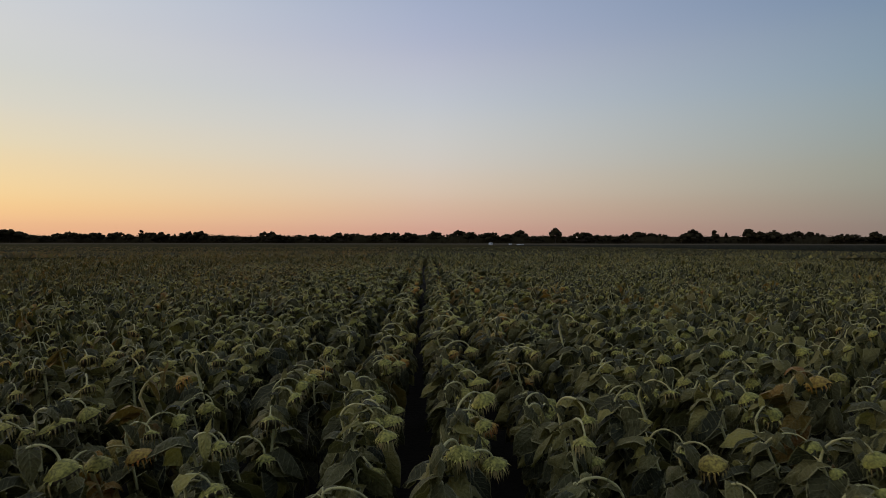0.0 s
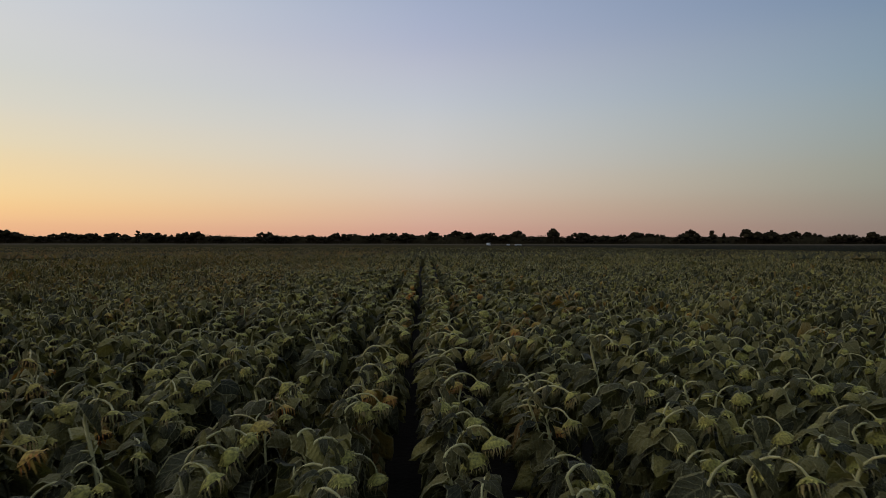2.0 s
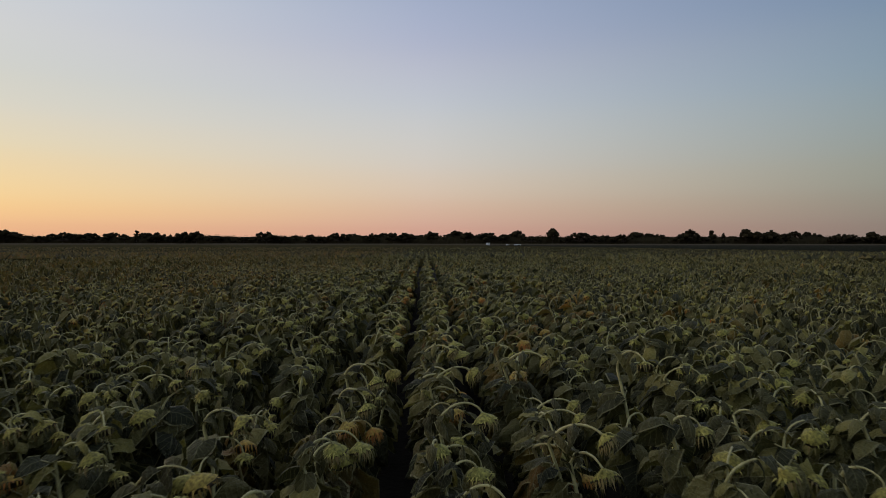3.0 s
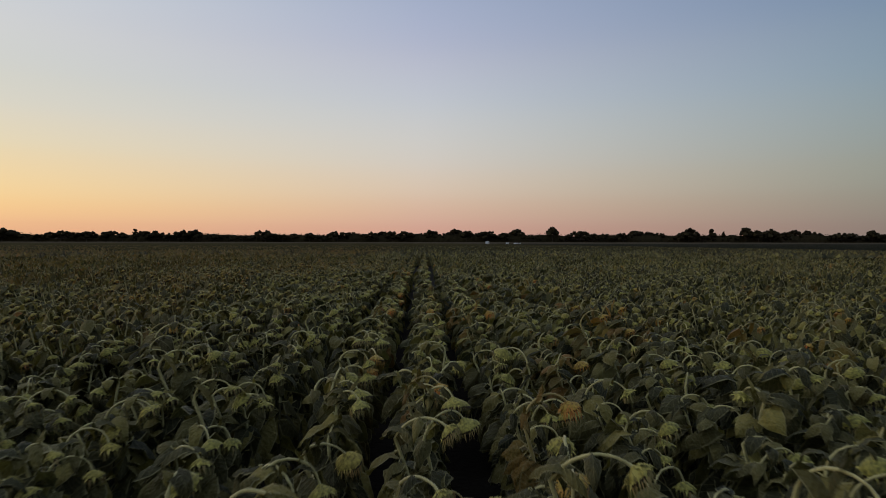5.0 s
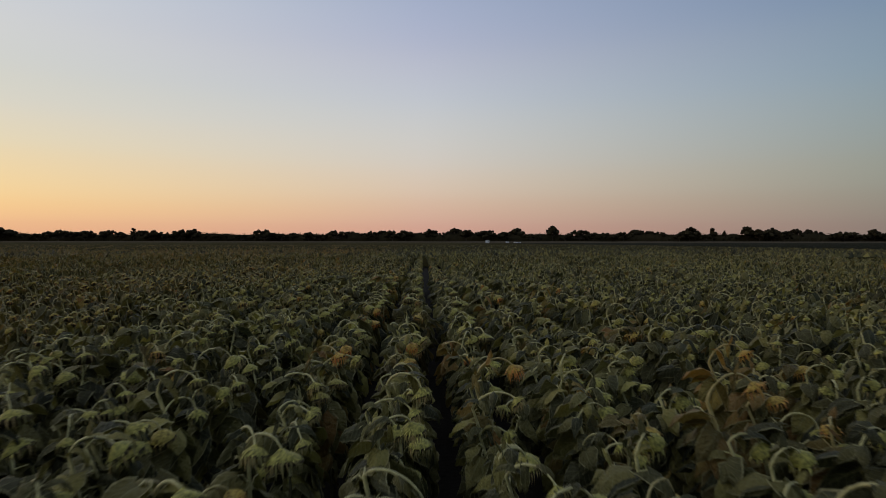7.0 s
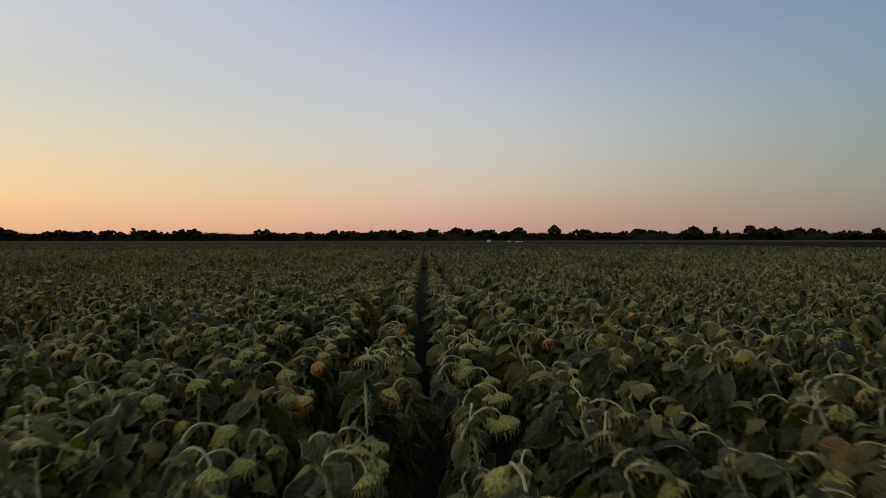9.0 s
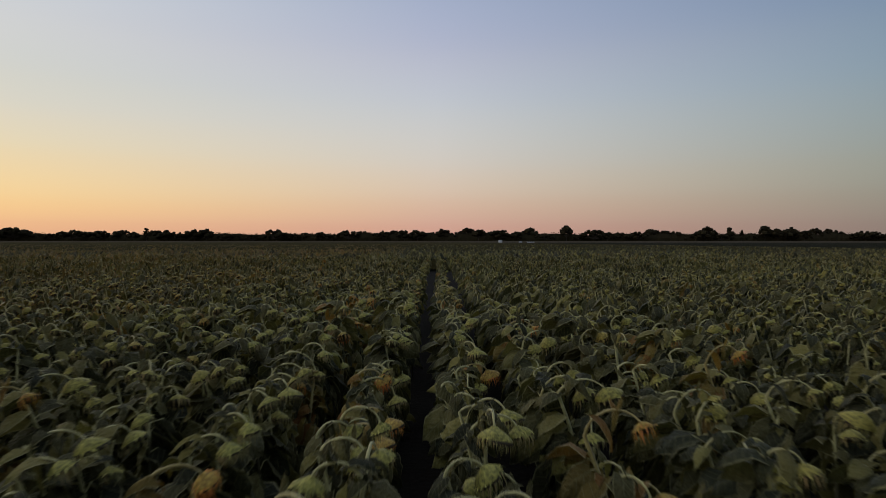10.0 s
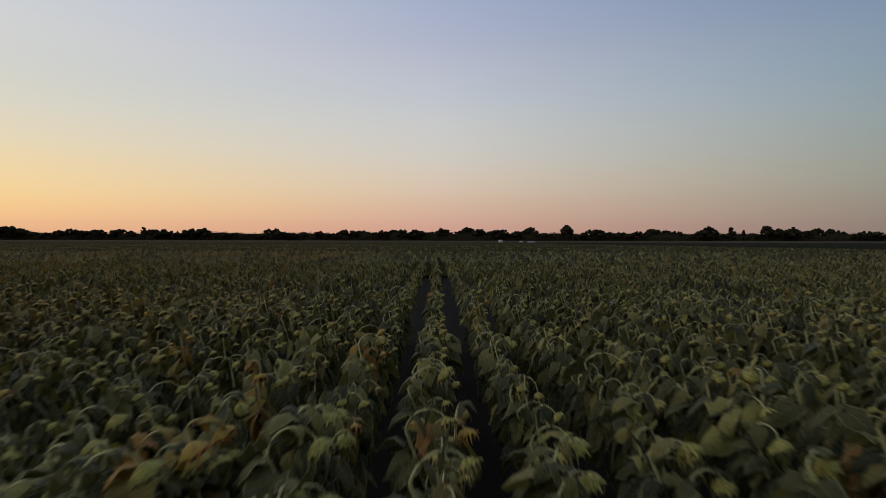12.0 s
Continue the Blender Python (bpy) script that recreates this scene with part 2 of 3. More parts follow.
def grid_tris(rows, cols, wrap=False):
    out = []
    for i in range(rows - 1):
        for j in range(cols if wrap else cols - 1):
            k = (j + 1) % cols
            a, b, c, d = i * cols + j, i * cols + k, (i + 1) * cols + k, (i + 1) * cols + j
            out += [(a, b, c), (a, c, d)]
    return np.array(out)


def tube(points, radii, sides, number=1):
    points = np.array(points, float)
    ahead = np.gradient(points, axis=0)
    ahead /= np.linalg.norm(ahead, axis=1)[:, None]
    helper = np.array((0.31, 0.95, 0.05))
    u = np.cross(ahead, helper)
    u /= np.linalg.norm(u, axis=1)[:, None]
    w = np.cross(ahead, u)
    turn = np.arange(sides) / sides * 2 * np.pi
    ring = u[:, None, :] * np.cos(turn)[None, :, None] + w[:, None, :] * np.sin(turn)[None, :, None]
    verts = (points[:, None, :] + ring * np.array(radii)[:, None, None]).reshape(-1, 3)
    growth = np.zeros((len(verts), 3))
    return verts, grid_tris(len(points), sides, True), growth, number


def turned(shape, angle, shift):
    c, s = math.cos(angle), math.sin(angle)
    return shape[0] @ np.array(((c, s, 0), (-s, c, 0), (0, 0, 1))) + np.array(shift), shape[1], shape[2], shape[3]


def blade(rng, length, width, start, end, rows, cols):
    """A heart-shaped leaf along +x from the origin, drooping from one slope to the other, in degrees; wilted and pleated."""
    v = np.linspace(0, 1, rows)
    slope = np.radians(start + (end - start) * v ** rng.uniform(0.5, 1.0))
    step = length / (rows - 1)
    cx = np.concatenate(([0], np.cumsum(np.cos(slope[:-1]) * step)))
    cz = np.concatenate(([0], np.cumsum(np.sin(slope[:-1]) * step)))
    half = width / 2 * np.clip(np.where(v < 0.28, 0.70 + 0.30 * np.sin(v / 0.28 * np.pi / 2), np.cos((v - 0.28) / 0.72 * np.pi / 2) ** 0.8), 0.02, 1)
    u = np.linspace(-1, 1, cols)
    fold, wave, phase, twist = rng.uniform(-1.1, -0.15), rng.uniform(0.03, 0.08) * length, rng.uniform(0, 6.3), rng.uniform(-0.4, 0.4)
    pleat, pleats, curl = rng.uniform(0.015, 0.05) * length, rng.uniform(5, 8), rng.uniform(-0.25, 0.35)
    narrow = 1.0 - 0.30 * min(1.0, abs(fold))
    verts, growth = [], []
    for i in range(rows):
        nx, nz = -math.sin(slope[i]), math.cos(slope[i])
        tx, tz = math.cos(slope[i]), math.sin(slope[i])
        for s in u:
            side = half[i] * s * narrow * (1 + 0.10 * math.sin(23 * v[i] + phase + 3 * s))
            lift = fold * abs(side) + wave * abs(s) * math.sin(9 * v[i] + phase + 2 * s) + twist * v[i] * side
            lift += pleat * math.sin(pleats * abs(s) + 6 * v[i] + phase) - curl * half[i] * abs(s) ** 3
            back = -0.20 * length * abs(s) ** 1.5 * (1 - v[i]) ** 3
            verts.append((cx[i] + nx * lift + tx * back, side, cz[i] + nz * lift + tz * back))
            growth.append((s, v[i], 0))
    return np.array(verts), grid_tris(rows, cols), np.array(growth), 0


def leaf_on(rng, base, angle, reach, length, width, detail, high):
    """A petiole with its limp blade, from a point of the stem."""
    up = rng.uniform(-5, 55)
    tip = np.array((reach * math.cos(radians(up)), 0, reach * math.sin(radians(up))))
    limp = rng.random()
    b = blade(rng, length, width, -32 + (54, 54, 12, 0)[detail] * high ** 2 - 48 * limp, -80 + 8 * high - 26 * rng.random(), *((7, 7), (4, 5), (4, 3), (3, 2))[detail])
    roll = rng.uniform(-0.8, 0.8)
    c, k = math.cos(roll), math.sin(roll)
    shapes = [(b[0] @ np.array(((1, 0, 0), (0, c, k), (0, -k, c))) + tip, b[1], b[2], 0)]
    if detail < 2:
        bow = [(0, 0, 0), 0.55 * tip + np.array((0, 0, 0.03)), tip] if detail == 0 else [(0, 0, 0), tip]
        shapes.append(tube(bow, (0.0060, 0.0048, 0.0032)[:len(bow)], (4, 3)[detail], 1))
    return [turned(s, angle, base) for s in shapes]


def sunflower_shapes(seed, detail):
    """The parts of one nodding sunflower, 1.4 m high, whose head hangs towards +x: a list of (part, shapes)."""
    rng = random.Random(seed)
    tall = rng.uniform(1.08, 1.34)
    bend = rng.uniform(130, 178)
    lean = rng.uniform(-0.28, -0.12), rng.uniform(-0.08, 0.08)
    low = (0.0, 0.0, 0.35, 0.70)[detail]

    def stem_at(z):
        return np.array((lean[0] * (z / tall) ** 2, lean[1] * (z / tall) ** 2, z))

    line = [stem_at(z) for z in [*np.linspace(low, tall * 0.70, (6, 5, 3, 2)[detail]), tall * 0.86, tall]]
    count = (12, 8, 5, 3)[detail]
    # the neck turns from upright to hanging, soon or late along its length
    reach, first, ease, sway = rng.uniform(0.20, 0.40), rng.uniform(5, 40), rng.uniform(0.55, 1.7), rng.uniform(-0.7, 0.7)
    for i in range(count):
        a = radians(first + (bend - first) * ((i + 0.5) / count) ** ease)
        line.append(line[-1] + reach / count * np.array((math.sin(a), sway * math.sin(a) + rng.uniform(-0.2, 0.2), math.cos(a))))
    thick = np.concatenate((np.linspace(0.014, 0.0115, len(line) - count), np.linspace(0.0098, 0.0058, count) * (1, 0.9, 0.66, 0.55)[detail]))
    if detail < 2:  # knuckled where leaves have dropped
        thick *= np.array([rng.uniform(0.86, 1.14) for _ in thick])
    thick[-1] *= 1.5
    lower = len(line) - count - 2
    parts = [("stem", [tube(line[:lower], thick[:lower], (7, 5, 3, 3)[detail], 4), tube(line[lower - 1:], thick[lower - 1:], (8, 5, 3, 3)[detail], 1)])]
    # head: domed back, flat face, hanging fringe
    axis = line[-1] - line[-2]
    axis /= np.linalg.norm(axis)
    axis = axis + np.array((0.15, rng.uniform(-0.35, 0.25), -1.0))
    axis /= np.linalg.norm(axis)
    u = np.cross(axis, (0, 1, 0.05))
    u /= np.linalg.norm(u)
    w = np.cross(axis, u)
    size = rng.uniform(0.056, 0.098) * (1, 0.95, 0.76, 0.62)[detail]
    sides = (18, 10, 6, 4)[detail]
    profile = (((-0.006, 0.13), (0.004, 0.32), (0.013, 0.58), (0.024, 0.82), (0.037, 0.97), (0.048, 1.0), (0.056, 0.88), (0.052, 0.4), (0.048, 0.02)),
               ((-0.004, 0.13), (0.010, 0.55), (0.034, 0.96), (0.053, 0.92), (0.048, 0.03)),
               ((0.0, 0.15), (0.022, 0.80), (0.053, 0.95), (0.048, 0.05)), ((0.0, 0.2), (0.042, 1.0), (0.053, 0.1)))[detail]
    verts, growth = [], []
    for k, (deep, wide) in enumerate(profile):
        for j in range(sides):
            a = j / sides * 2 * math.pi
            r = size * wide * (1 + 0.09 * math.sin(2 * a + seed) + 0.05 * math.sin(5 * a + 2 * seed) + rng.uniform(-0.03, 0.03))
            drop = 0.16 * size * wide * math.sin(a + seed)
            verts.append(line[-1] + axis * (deep * size / 0.060 + drop) + u * r * math.cos(a) + w * r * math.sin(a))
            growth.append((0, k / (len(profile) - 1), 0))
    head = (np.array(verts), grid_tris(len(profile), sides, True), np.array(growth), 2)
    fringe = []
    for ring in range((4, 3, 1, 1)[detail]):
        spikes = ((40, 18, 9, 4)[detail], (26, 12, 7, 0)[detail])[ring > 0]
        for j in range(spikes):
            a = (j + rng.uniform(0, 0.8)) / spikes * 2 * math.pi
            out = u * math.cos(a) + w * math.sin(a)
            along = np.cross(axis, out)
            base = line[-1] + axis * (0.042 * size / 0.060 - 0.011 * ring + 0.16 * size * math.sin(a + seed)) + out * size * (0.98 - 0.20 * ring)
            long = (rng.uniform(0.030, 0.072) if ring == 0 else rng.uniform(0.022, 0.050)) * (1, 1, 0.9, 0.8)[detail]
            flare = rng.uniform(0.05, 0.5) if ring == 0 else rng.uniform(0.9, 1.7)
            way = axis * (1 - 0.5 * flare) + out * flare + np.array((0, 0, -0.6 if ring == 0 else -0.05))
            way /= np.linalg.norm(way)
            way2 = way + np.array((0, 0, -0.6)) + along * rng.uniform(-0.5, 0.5) - out * rng.uniform(0, 0.5)
            wide = rng.uniform(0.0030, 0.0065) * (1, 1.3, 1.6, 2.5)[detail] * (1 if ring == 0 else 1.5)
            p0, p1, p2, p3 = base - along * wide, base + along * wide, base + way * long * 0.55, base + way * long * 0.55 + way2 * long * 0.45
            points = np.array((p0, p1, p2 + along * wide * 0.7, p2 - along * wide * 0.7, p3))
            fringe.append((points, np.array(((0, 1, 2), (0, 2, 3), (3, 2, 4))), np.full((5, 3), (0, 0.25 * min(ring, 2), 0)), 3))
    parts += [("head", [head]), ("petal_fringe", fringe)]
    # limp leaves, upwards round the stem: long ones below, so that a row widens towards the ground
    leaves = (20, 17, 14, 8)[detail]
    crown = rng.uniform(0.84, 1.04) + (0, 0, 0.02, 0.03)[detail]
    start = rng.uniform(0, 6.28)
    for i in range(leaves):
        f = i / (leaves - 1)
        low = (0.36, 0.40, 0.46, 0.70)[detail]
        z = (low + (crown - low) * f ** 0.62) * tall
        angle = start + i * 2.4 + rng.uniform(-0.4, 0.4)
        length = rng.uniform(0.18, 0.33) * (1.26 - 0.42 * f) * (1, 1.0, 0.95, 0.9)[detail]
        if math.cos(angle) > 0.3 and f > 0.25 and i % (4, 4, 2, 2)[detail]:
            angle += math.pi * rng.uniform(0.6, 1.4)
        bare = math.cos(angle) > 0.2  # few leaves on the side under the head
        if bare:
            length *= 0.72
            z -= 0.13
        reach = rng.uniform(0.06, 0.14) * (0.55 if bare else 1.0) * (1.0 - 0.25 * f) * (1.0 - (0.25, 0.3, 0.45, 0.45)[detail] * math.cos(angle) ** 2)
        parts.append(("leaf", leaf_on(rng, stem_at(z), angle, reach, length, length * rng.uniform(0.70, 1.0) * (1, 1, 0.95, 0.75)[detail], detail, f)))
    # narrow withered leaves that hang from the neck, and now and then a stiff pointed one
    for i in range((5, 4, 2, 1)[detail]):
        at = line[-count - 1 + int(count * rng.uniform(0.0, 0.75))]
        length = rng.uniform(0.11, 0.23)
        stiff = rng.random() < 0.14
        slopes = (rng.uniform(50, 80), rng.uniform(20, 70)) if stiff else (rng.uniform(-50, 40), rng.uniform(-115, -75))
        b = blade(rng, length * (0.5 if stiff else 1.0), length * rng.uniform(0.30, 0.75) * (0.6 if stiff else 1.0), *slopes, (7, 5, 3, 3)[detail], (5, 3, 3, 2)[detail])
        parts.append(("leaf", [turned(b, rng.uniform(-2.8, 2.8), at)]))
    return parts


def ripened(shape, ripe):
    g = shape[2].copy()
    g[:, 2] = ripe
    return shape[0], shape[1], g, shape[3]


# ---- the field's plan ----
ROW = 0.76  # between rows; the furrow beside the first camera is x = 0
STEP = 0.24  # along a row
HALF = 0.745  # tangent of half the lens, with a margin added below


def field_edge(y):
    """Where the sunflowers end on the right."""
    return 70.0 - 0.08 * (y - 70.0)


def ripeness(x, y, chance):
    patch = noise.noise((x / 3.5, y / 6.0, 0.3)) + 0.6 * noise.noise((x / 0.9, y / 1.3, 7.0))
    return min(1.0, max(0.0, 0.14 + 0.20 * min(1.0, max(0.0, (y - 10.0) / 24.0)) + min(0.28, max(0.0, -0.04 * x)) + 0.25 * patch + 0.75 * max(0.0, chance - 0.93) / 0.07))


# heads that have turned yellow or orange already
YELLOWED = [(-0.42, 7.15), (1.62, 6.55), (1.38, 9.38), (0.55, 4.68), (4.65, 13.7), (0.47, 22.38), (0.44, 22.0), (-0.28, 26.35), (-0.41, 28.1), (3.46, 22.7), (2.11, 20.5),
            (2.44, 19.94), (2.13, 20.7), (1.33, 16.65), (0.44, 21.66), (-0.41, 29.9), (-0.30, 25.85), (-0.28, 25.3), (-0.34, 27.5), (3.32, 24.83), (1.37, 23.42),
            (3.99, 28.87), (2.73, 27.83), (1.40, 28.88), (4.16, 30.67), (2.37, 11.9), (-0.38, 11.56), (3.18, 13.74), (3.07, 14.62), (1.41, 14.35), (2.28, 24.9), (-1.84, 26.81)]


def plan_field():
    """All plants: x, y, turn, scale, ripeness, and how near the camera passes."""
    rng = random.Random(5)
    bands = [[], [], [], [], []]
    for k in range(-75, 90):
        row = ROW * (k + 0.5)
        y = 1.6 + rng.uniform(0, STEP)
        while y < 80:
            near = max(2.2, (abs(row - 0.6) - 1.2) / HALF, y - 25.0)
            step = STEP * rng.uniform(0.7, 1.35) * (1.0 if near < 5 else 1.2 if near < 15 else 1.7) * (1.8 if rng.random() < 0.09 else 1.0)
            if y < max(1.6, (abs(row - 0.6) - 1.5) / HALF) or near > 42 or row > field_edge(y):
                y += step
                continue
            x = row + 0.01 + rng.gauss(0, 0.032)
            turn = rng.gauss(-0.1, 0.6) if rng.random() < 0.9 else rng.uniform(-3, 3)
            size = rng.choice((rng.uniform(0.92, 1.05), rng.uniform(0.94, 1.06), rng.uniform(0.80, 1.12))) * (1 + 0.05 * noise.noise((x / 4, y / 4, 2.0)))
            if near > 10:
                size *= rng.uniform(0.9, 1.08)
            ripe = ripeness(x, y, rng.random())
            if k in (-1, 0, 1) and y < 25.0:
                band = 0
            elif near < 4.2:
                band = 1
            elif near < 15:
                band = 2
            else:
                band = 3
            bands[band].append((x, y, turn, size, ripe))
            y += step
    for hx, hy in YELLOWED:
        nearest = min(((abs(p[0] + 0.1 - hx) + abs(p[1] - hy), b, i) for b in (0, 1, 2) for i, p in enumerate(bands[b])), key=lambda q: q[0])
        x, y, turn, size, ripe = bands[nearest[1]][nearest[2]]
        bands[nearest[1]][nearest[2]] = (x, hy, turn * 0.4, size * 1.03, 0.92 if hx < 0.5 and hy > 20 or hy > 22 else 0.78)
    return bands


BANDS = plan_field()


def joined_plants(name, plants, detail, label):
    """Plants further from the path, joined into one sheet of crop."""
    kinds = [[s for _, shapes in sunflower_shapes(300 + i, detail) for s in shapes] for i in range(14)]
    kinds = [(np.concatenate([s[0] for s in shapes]),
              np.concatenate([s[1] + o for s, o in zip(shapes, np.cumsum([0] + [len(s[0]) for s in shapes[:-1]]))]),
              np.concatenate([s[2] for s in shapes]), np.concatenate([np.full(len(s[1]), s[3]) for s in shapes])) for shapes in kinds]
    rng = random.Random(11 + detail)
    all_shapes = []
    for x, y, turn, size, ripe in plants:
        v, t, g, numbers = kinds[rng.randrange(len(kinds))]
        v, t, g, numbers = turned((v * size, t, g, numbers), turn, (0, 0, 0))
        v = v * np.array(((1, 1, 0.94, 0.80)[detail], 1, 1)) + np.array((x, y, 0))
        g = g.copy()
        g[:, 2] = ripe
        all_shapes.append((v, t, g, numbers))
    ob = new(name, mesh_of(name, all_shapes, PLANT_MATERIALS))
    return tagged(ob, label, "crop", kind="stuff")


# ---- ground ----
def ground():
    bm = bmesh.new()
    bmesh.ops.create_grid(bm, x_segments=8, y_segments=8, size=4500)
    me = bpy.data.meshes.new("ground")
    bm.to_mesh(me)
    bm.free()
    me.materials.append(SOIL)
    tagged(new("ground", me), "dry brown soil of the flat farmland, coloured near black for furrow shade", "ground", kind="structure")


ground()


def far_sheet(name, inside, near, far, height, rough, material, label):
    """A bumpy sheet of crop seen from far off, on cells that widen with distance."""
    rng = np.random.default_rng(3)
    dist = np.geomspace(near, far, 130)
    fan = np.linspace(-0.95, 0.95, 420)
    verts, index = [], {}
    z = height + rough * (rng.random((len(dist), len(fan))) - 0.5) * 2
    # the first metres rise from between the rows
    z *= np.clip((dist / near - 1.0) / 0.45, 0.1, 1.0)[:, None]
    tris = []
    for i, d in enumerate(dist):
        for j, a in enumerate(fan):
            index[i, j] = len(verts)
            verts.append((a * d * (1 + 0.0015 * math.sin(17.0 * i)), d, z[i, j]))
    for i in range(len(dist) - 1):
        for j in range(len(fan) - 1):
            x, y, _ = verts[index[i, j]]
            if inside(x, y):
                a, b, c, e = index[i, j], index[i, j + 1], index[i + 1, j + 1], index[i + 1, j]
                tris += [(a, b, c), (a, c, e)]
    verts = np.array(verts)
    tris = np.array(tris)
    used, inverse = np.unique(tris, return_inverse=True)
    shape = (verts[used], inverse.reshape(-1, 3), np.zeros((len(used), 3)), 0)
    tagged(new(name, mesh_of(name, [shape], [material], False)), label, "crop", kind="stuff")


far_sheet("far_sunflower_field", lambda x, y: x < field_edge(y), 66.0, 640.0, 1.24, 0.20, CANOPY, "distant olive-green sunflowers of the same flat field")
far_sheet("neighbouring_crop", lambda x, y: x > field_edge(y) + 6, 62.0, 700.0, 0.75, 0.25, DARK_CROP, "dark green low crop in the field beside the sunflowers")


def tufts(name, places, seed, label):
    """Tops of plants away from the path, each a ragged tuft."""
    rng = np.random.default_rng(seed)
    base = np.array([(math.cos(a), math.sin(a), 0) for a in np.arange(6) / 6 * 2 * math.pi] + [(0, 0, 1)])
    tri = np.array([(i, (i + 1) % 6, 6) for i in range(6)])
    shapes = []
    for x, y in places:
        wide = rng.uniform(0.18, 0.36, (7, 1))
        tall = rng.uniform(0.30, 0.46)
        v = base * np.concatenate((wide, wide * 1.1, np.full((7, 1), tall)), axis=1) + rng.normal(0, 0.05, (7, 3))
        g = np.zeros((7, 3))
        g[:, 0] = 0.5
        g[:, 1] = 0.3
        g[:, 2] = ripeness(x, y, rng.random() * 0.9) + 0.08
        shapes.append((v + (x, y, 1.02), tri, g, 0))
    tagged(new(name, mesh_of(name, shapes, [LEAF], False)), label, "crop", kind="stuff")


def far_tufts():
    rng = np.random.default_rng(8)
    ahead, beside = [], []
    y = 64.5
    while y < 200:
        for k in range(int(-0.85 * (y + 4) / ROW), int(0.85 * (y + 4) / ROW)):
            x = ROW * (k + 0.5) + rng.normal(0, 0.18)
            if x < field_edge(y) and rng.random() > (0.12 if y < 125 else 0.5):
                ahead.append((x, y + rng.uniform(-0.2, 0.2)))
        y += 0.45 + (y - 21) * 0.008
    for y in np.arange(-22, 66, 0.7):
        for k in range(-75, 78):
            x = ROW * (k + 0.5) + rng.normal(0, 0.07)
            if y < max(1.4, (abs(x - 0.6) - 1.8) / HALF) and x < field_edge(y):
                beside.append((x, y + rng.uniform(-0.2, 0.2)))
    tufts("middle_sunflower_rows", ahead, 8, "yellowing sunflower tops in the middle of the field")
    tufts("outer_sunflower_rows", beside, 9, "sunflower tops of the field on both sides")


far_tufts()


# ---- tree belt on the horizon ----
BELT = 1000.0
METRE = 0.927  # metres at the belt for a thousandth of the view


def clumps(rng, centres, spread, count, size, flat=0.8):
    """Many small ragged leaf clumps round some centres."""
    verts, tris = [], []
    for i in range(count):
        c, r = centres[rng.integers(len(centres))]
        p = rng.normal(0, 1, 3)
        p *= rng.random() ** 0.25 / np.linalg.norm(p)
        at = np.array(c) + p * np.array((r, r, r * flat)) * spread
        q = rng.normal(0, 1, (4, 3))
        q /= np.linalg.norm(q, axis=1)[:, None]
        n = len(verts)
        verts += list(at + q * size * rng.uniform(0.6, 1.25))
        tris += [(n, n + 1, n + 2), (n, n + 2, n + 3), (n, n + 3, n + 1), (n + 1, n + 3, n + 2)]
    v = np.array(verts)
    return v, np.array(tris), np.zeros((len(v), 3)), 0


def lobe(rng, centre, radius, flat=0.8):
    """The dense inside of one bough's foliage, lumpy all over."""
    rows, cols = 6, 9
    shift = rng.uniform(0, 50)
    verts = []
    for i in range(rows):
        for j in range(cols):
            up, turn = math.pi * (i / (rows - 1) - 0.5), 2 * math.pi * (j + 0.5 * (i % 2)) / cols
            d = np.array((math.cos(up) * math.cos(turn), math.cos(up) * math.sin(turn), math.sin(up)))
            r = radius * (0.86 + 0.42 * noise.noise(d * 1.7 + np.array((shift, 0, 0))))
            verts.append(np.array(centre) + d * r * np.array((1, 1, flat)))
    return np.array(verts), grid_tris(rows, cols, True), np.zeros((len(verts), 3)), 0


def tree(px, width, top, label, bare=0.15):
    """A tree of the belt; px and width across the view, top above the ground in metres."""
    rng = np.random.default_rng(int(px * 7 + 5000))
    y = BELT + rng.uniform(-25, 25)
    x = math.tan(math.atan((px - 784.0) / 1079.0) + radians(1.5)) * y
    wide = width * METRE * 0.68
    root = tagged(new("tree"), label, "tree", "trees of the belt")
    root.location = (x, y, 0)
    trunk = tube([(0, 0, -0.2), (0.15, 0, top * 0.25), (rng.uniform(-0.5, 0.5), 0, top * 0.5), (rng.uniform(-1, 1), 0, top * 0.75)], (0.55, 0.42, 0.28, 0.1), 7, 0)
    limbs, leaves, centres = [trunk], [], []
    n = int(11 + wide) if wide > 9 else 26
    for i in range(n):
        a = i * 2.4 + rng.uniform(-0.4, 0.4)
        out = ((i + 0.5) / n) ** 0.5
        radius = min(wide * 0.45, top * 0.17) * rng.uniform(0.75, 1.2)
        dome = math.sqrt(1 - (0.72 * out) ** 2)
        up = top * (bare + (1.0 - bare) * dome * rng.uniform(0.6 if wide > 9 else 0.2, 1.0)) - radius * 0.75
        tip = np.array(((wide - radius * 0.8) * out * math.cos(a), (wide - radius * 0.8) * out * math.sin(a), max(up, radius)))
        limbs.append(tube([(0, 0, top * 0.28), tip * 0.55 + np.array((0, 0, top * 0.10)), tip], (0.2, 0.14, 0.05), 5, 0))
        centres.append((tip, radius * 1.04))
        leaves.append(lobe(rng, tip, radius * 0.94))
    trunk_ob = new("trunk", mesh_of("trunk", limbs, [BARK]))
    trunk_ob.parent = root
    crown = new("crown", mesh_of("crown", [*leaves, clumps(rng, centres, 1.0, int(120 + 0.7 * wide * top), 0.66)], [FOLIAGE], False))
    crown.parent = root


def top_of(y):
    return (435.2 - y) * METRE


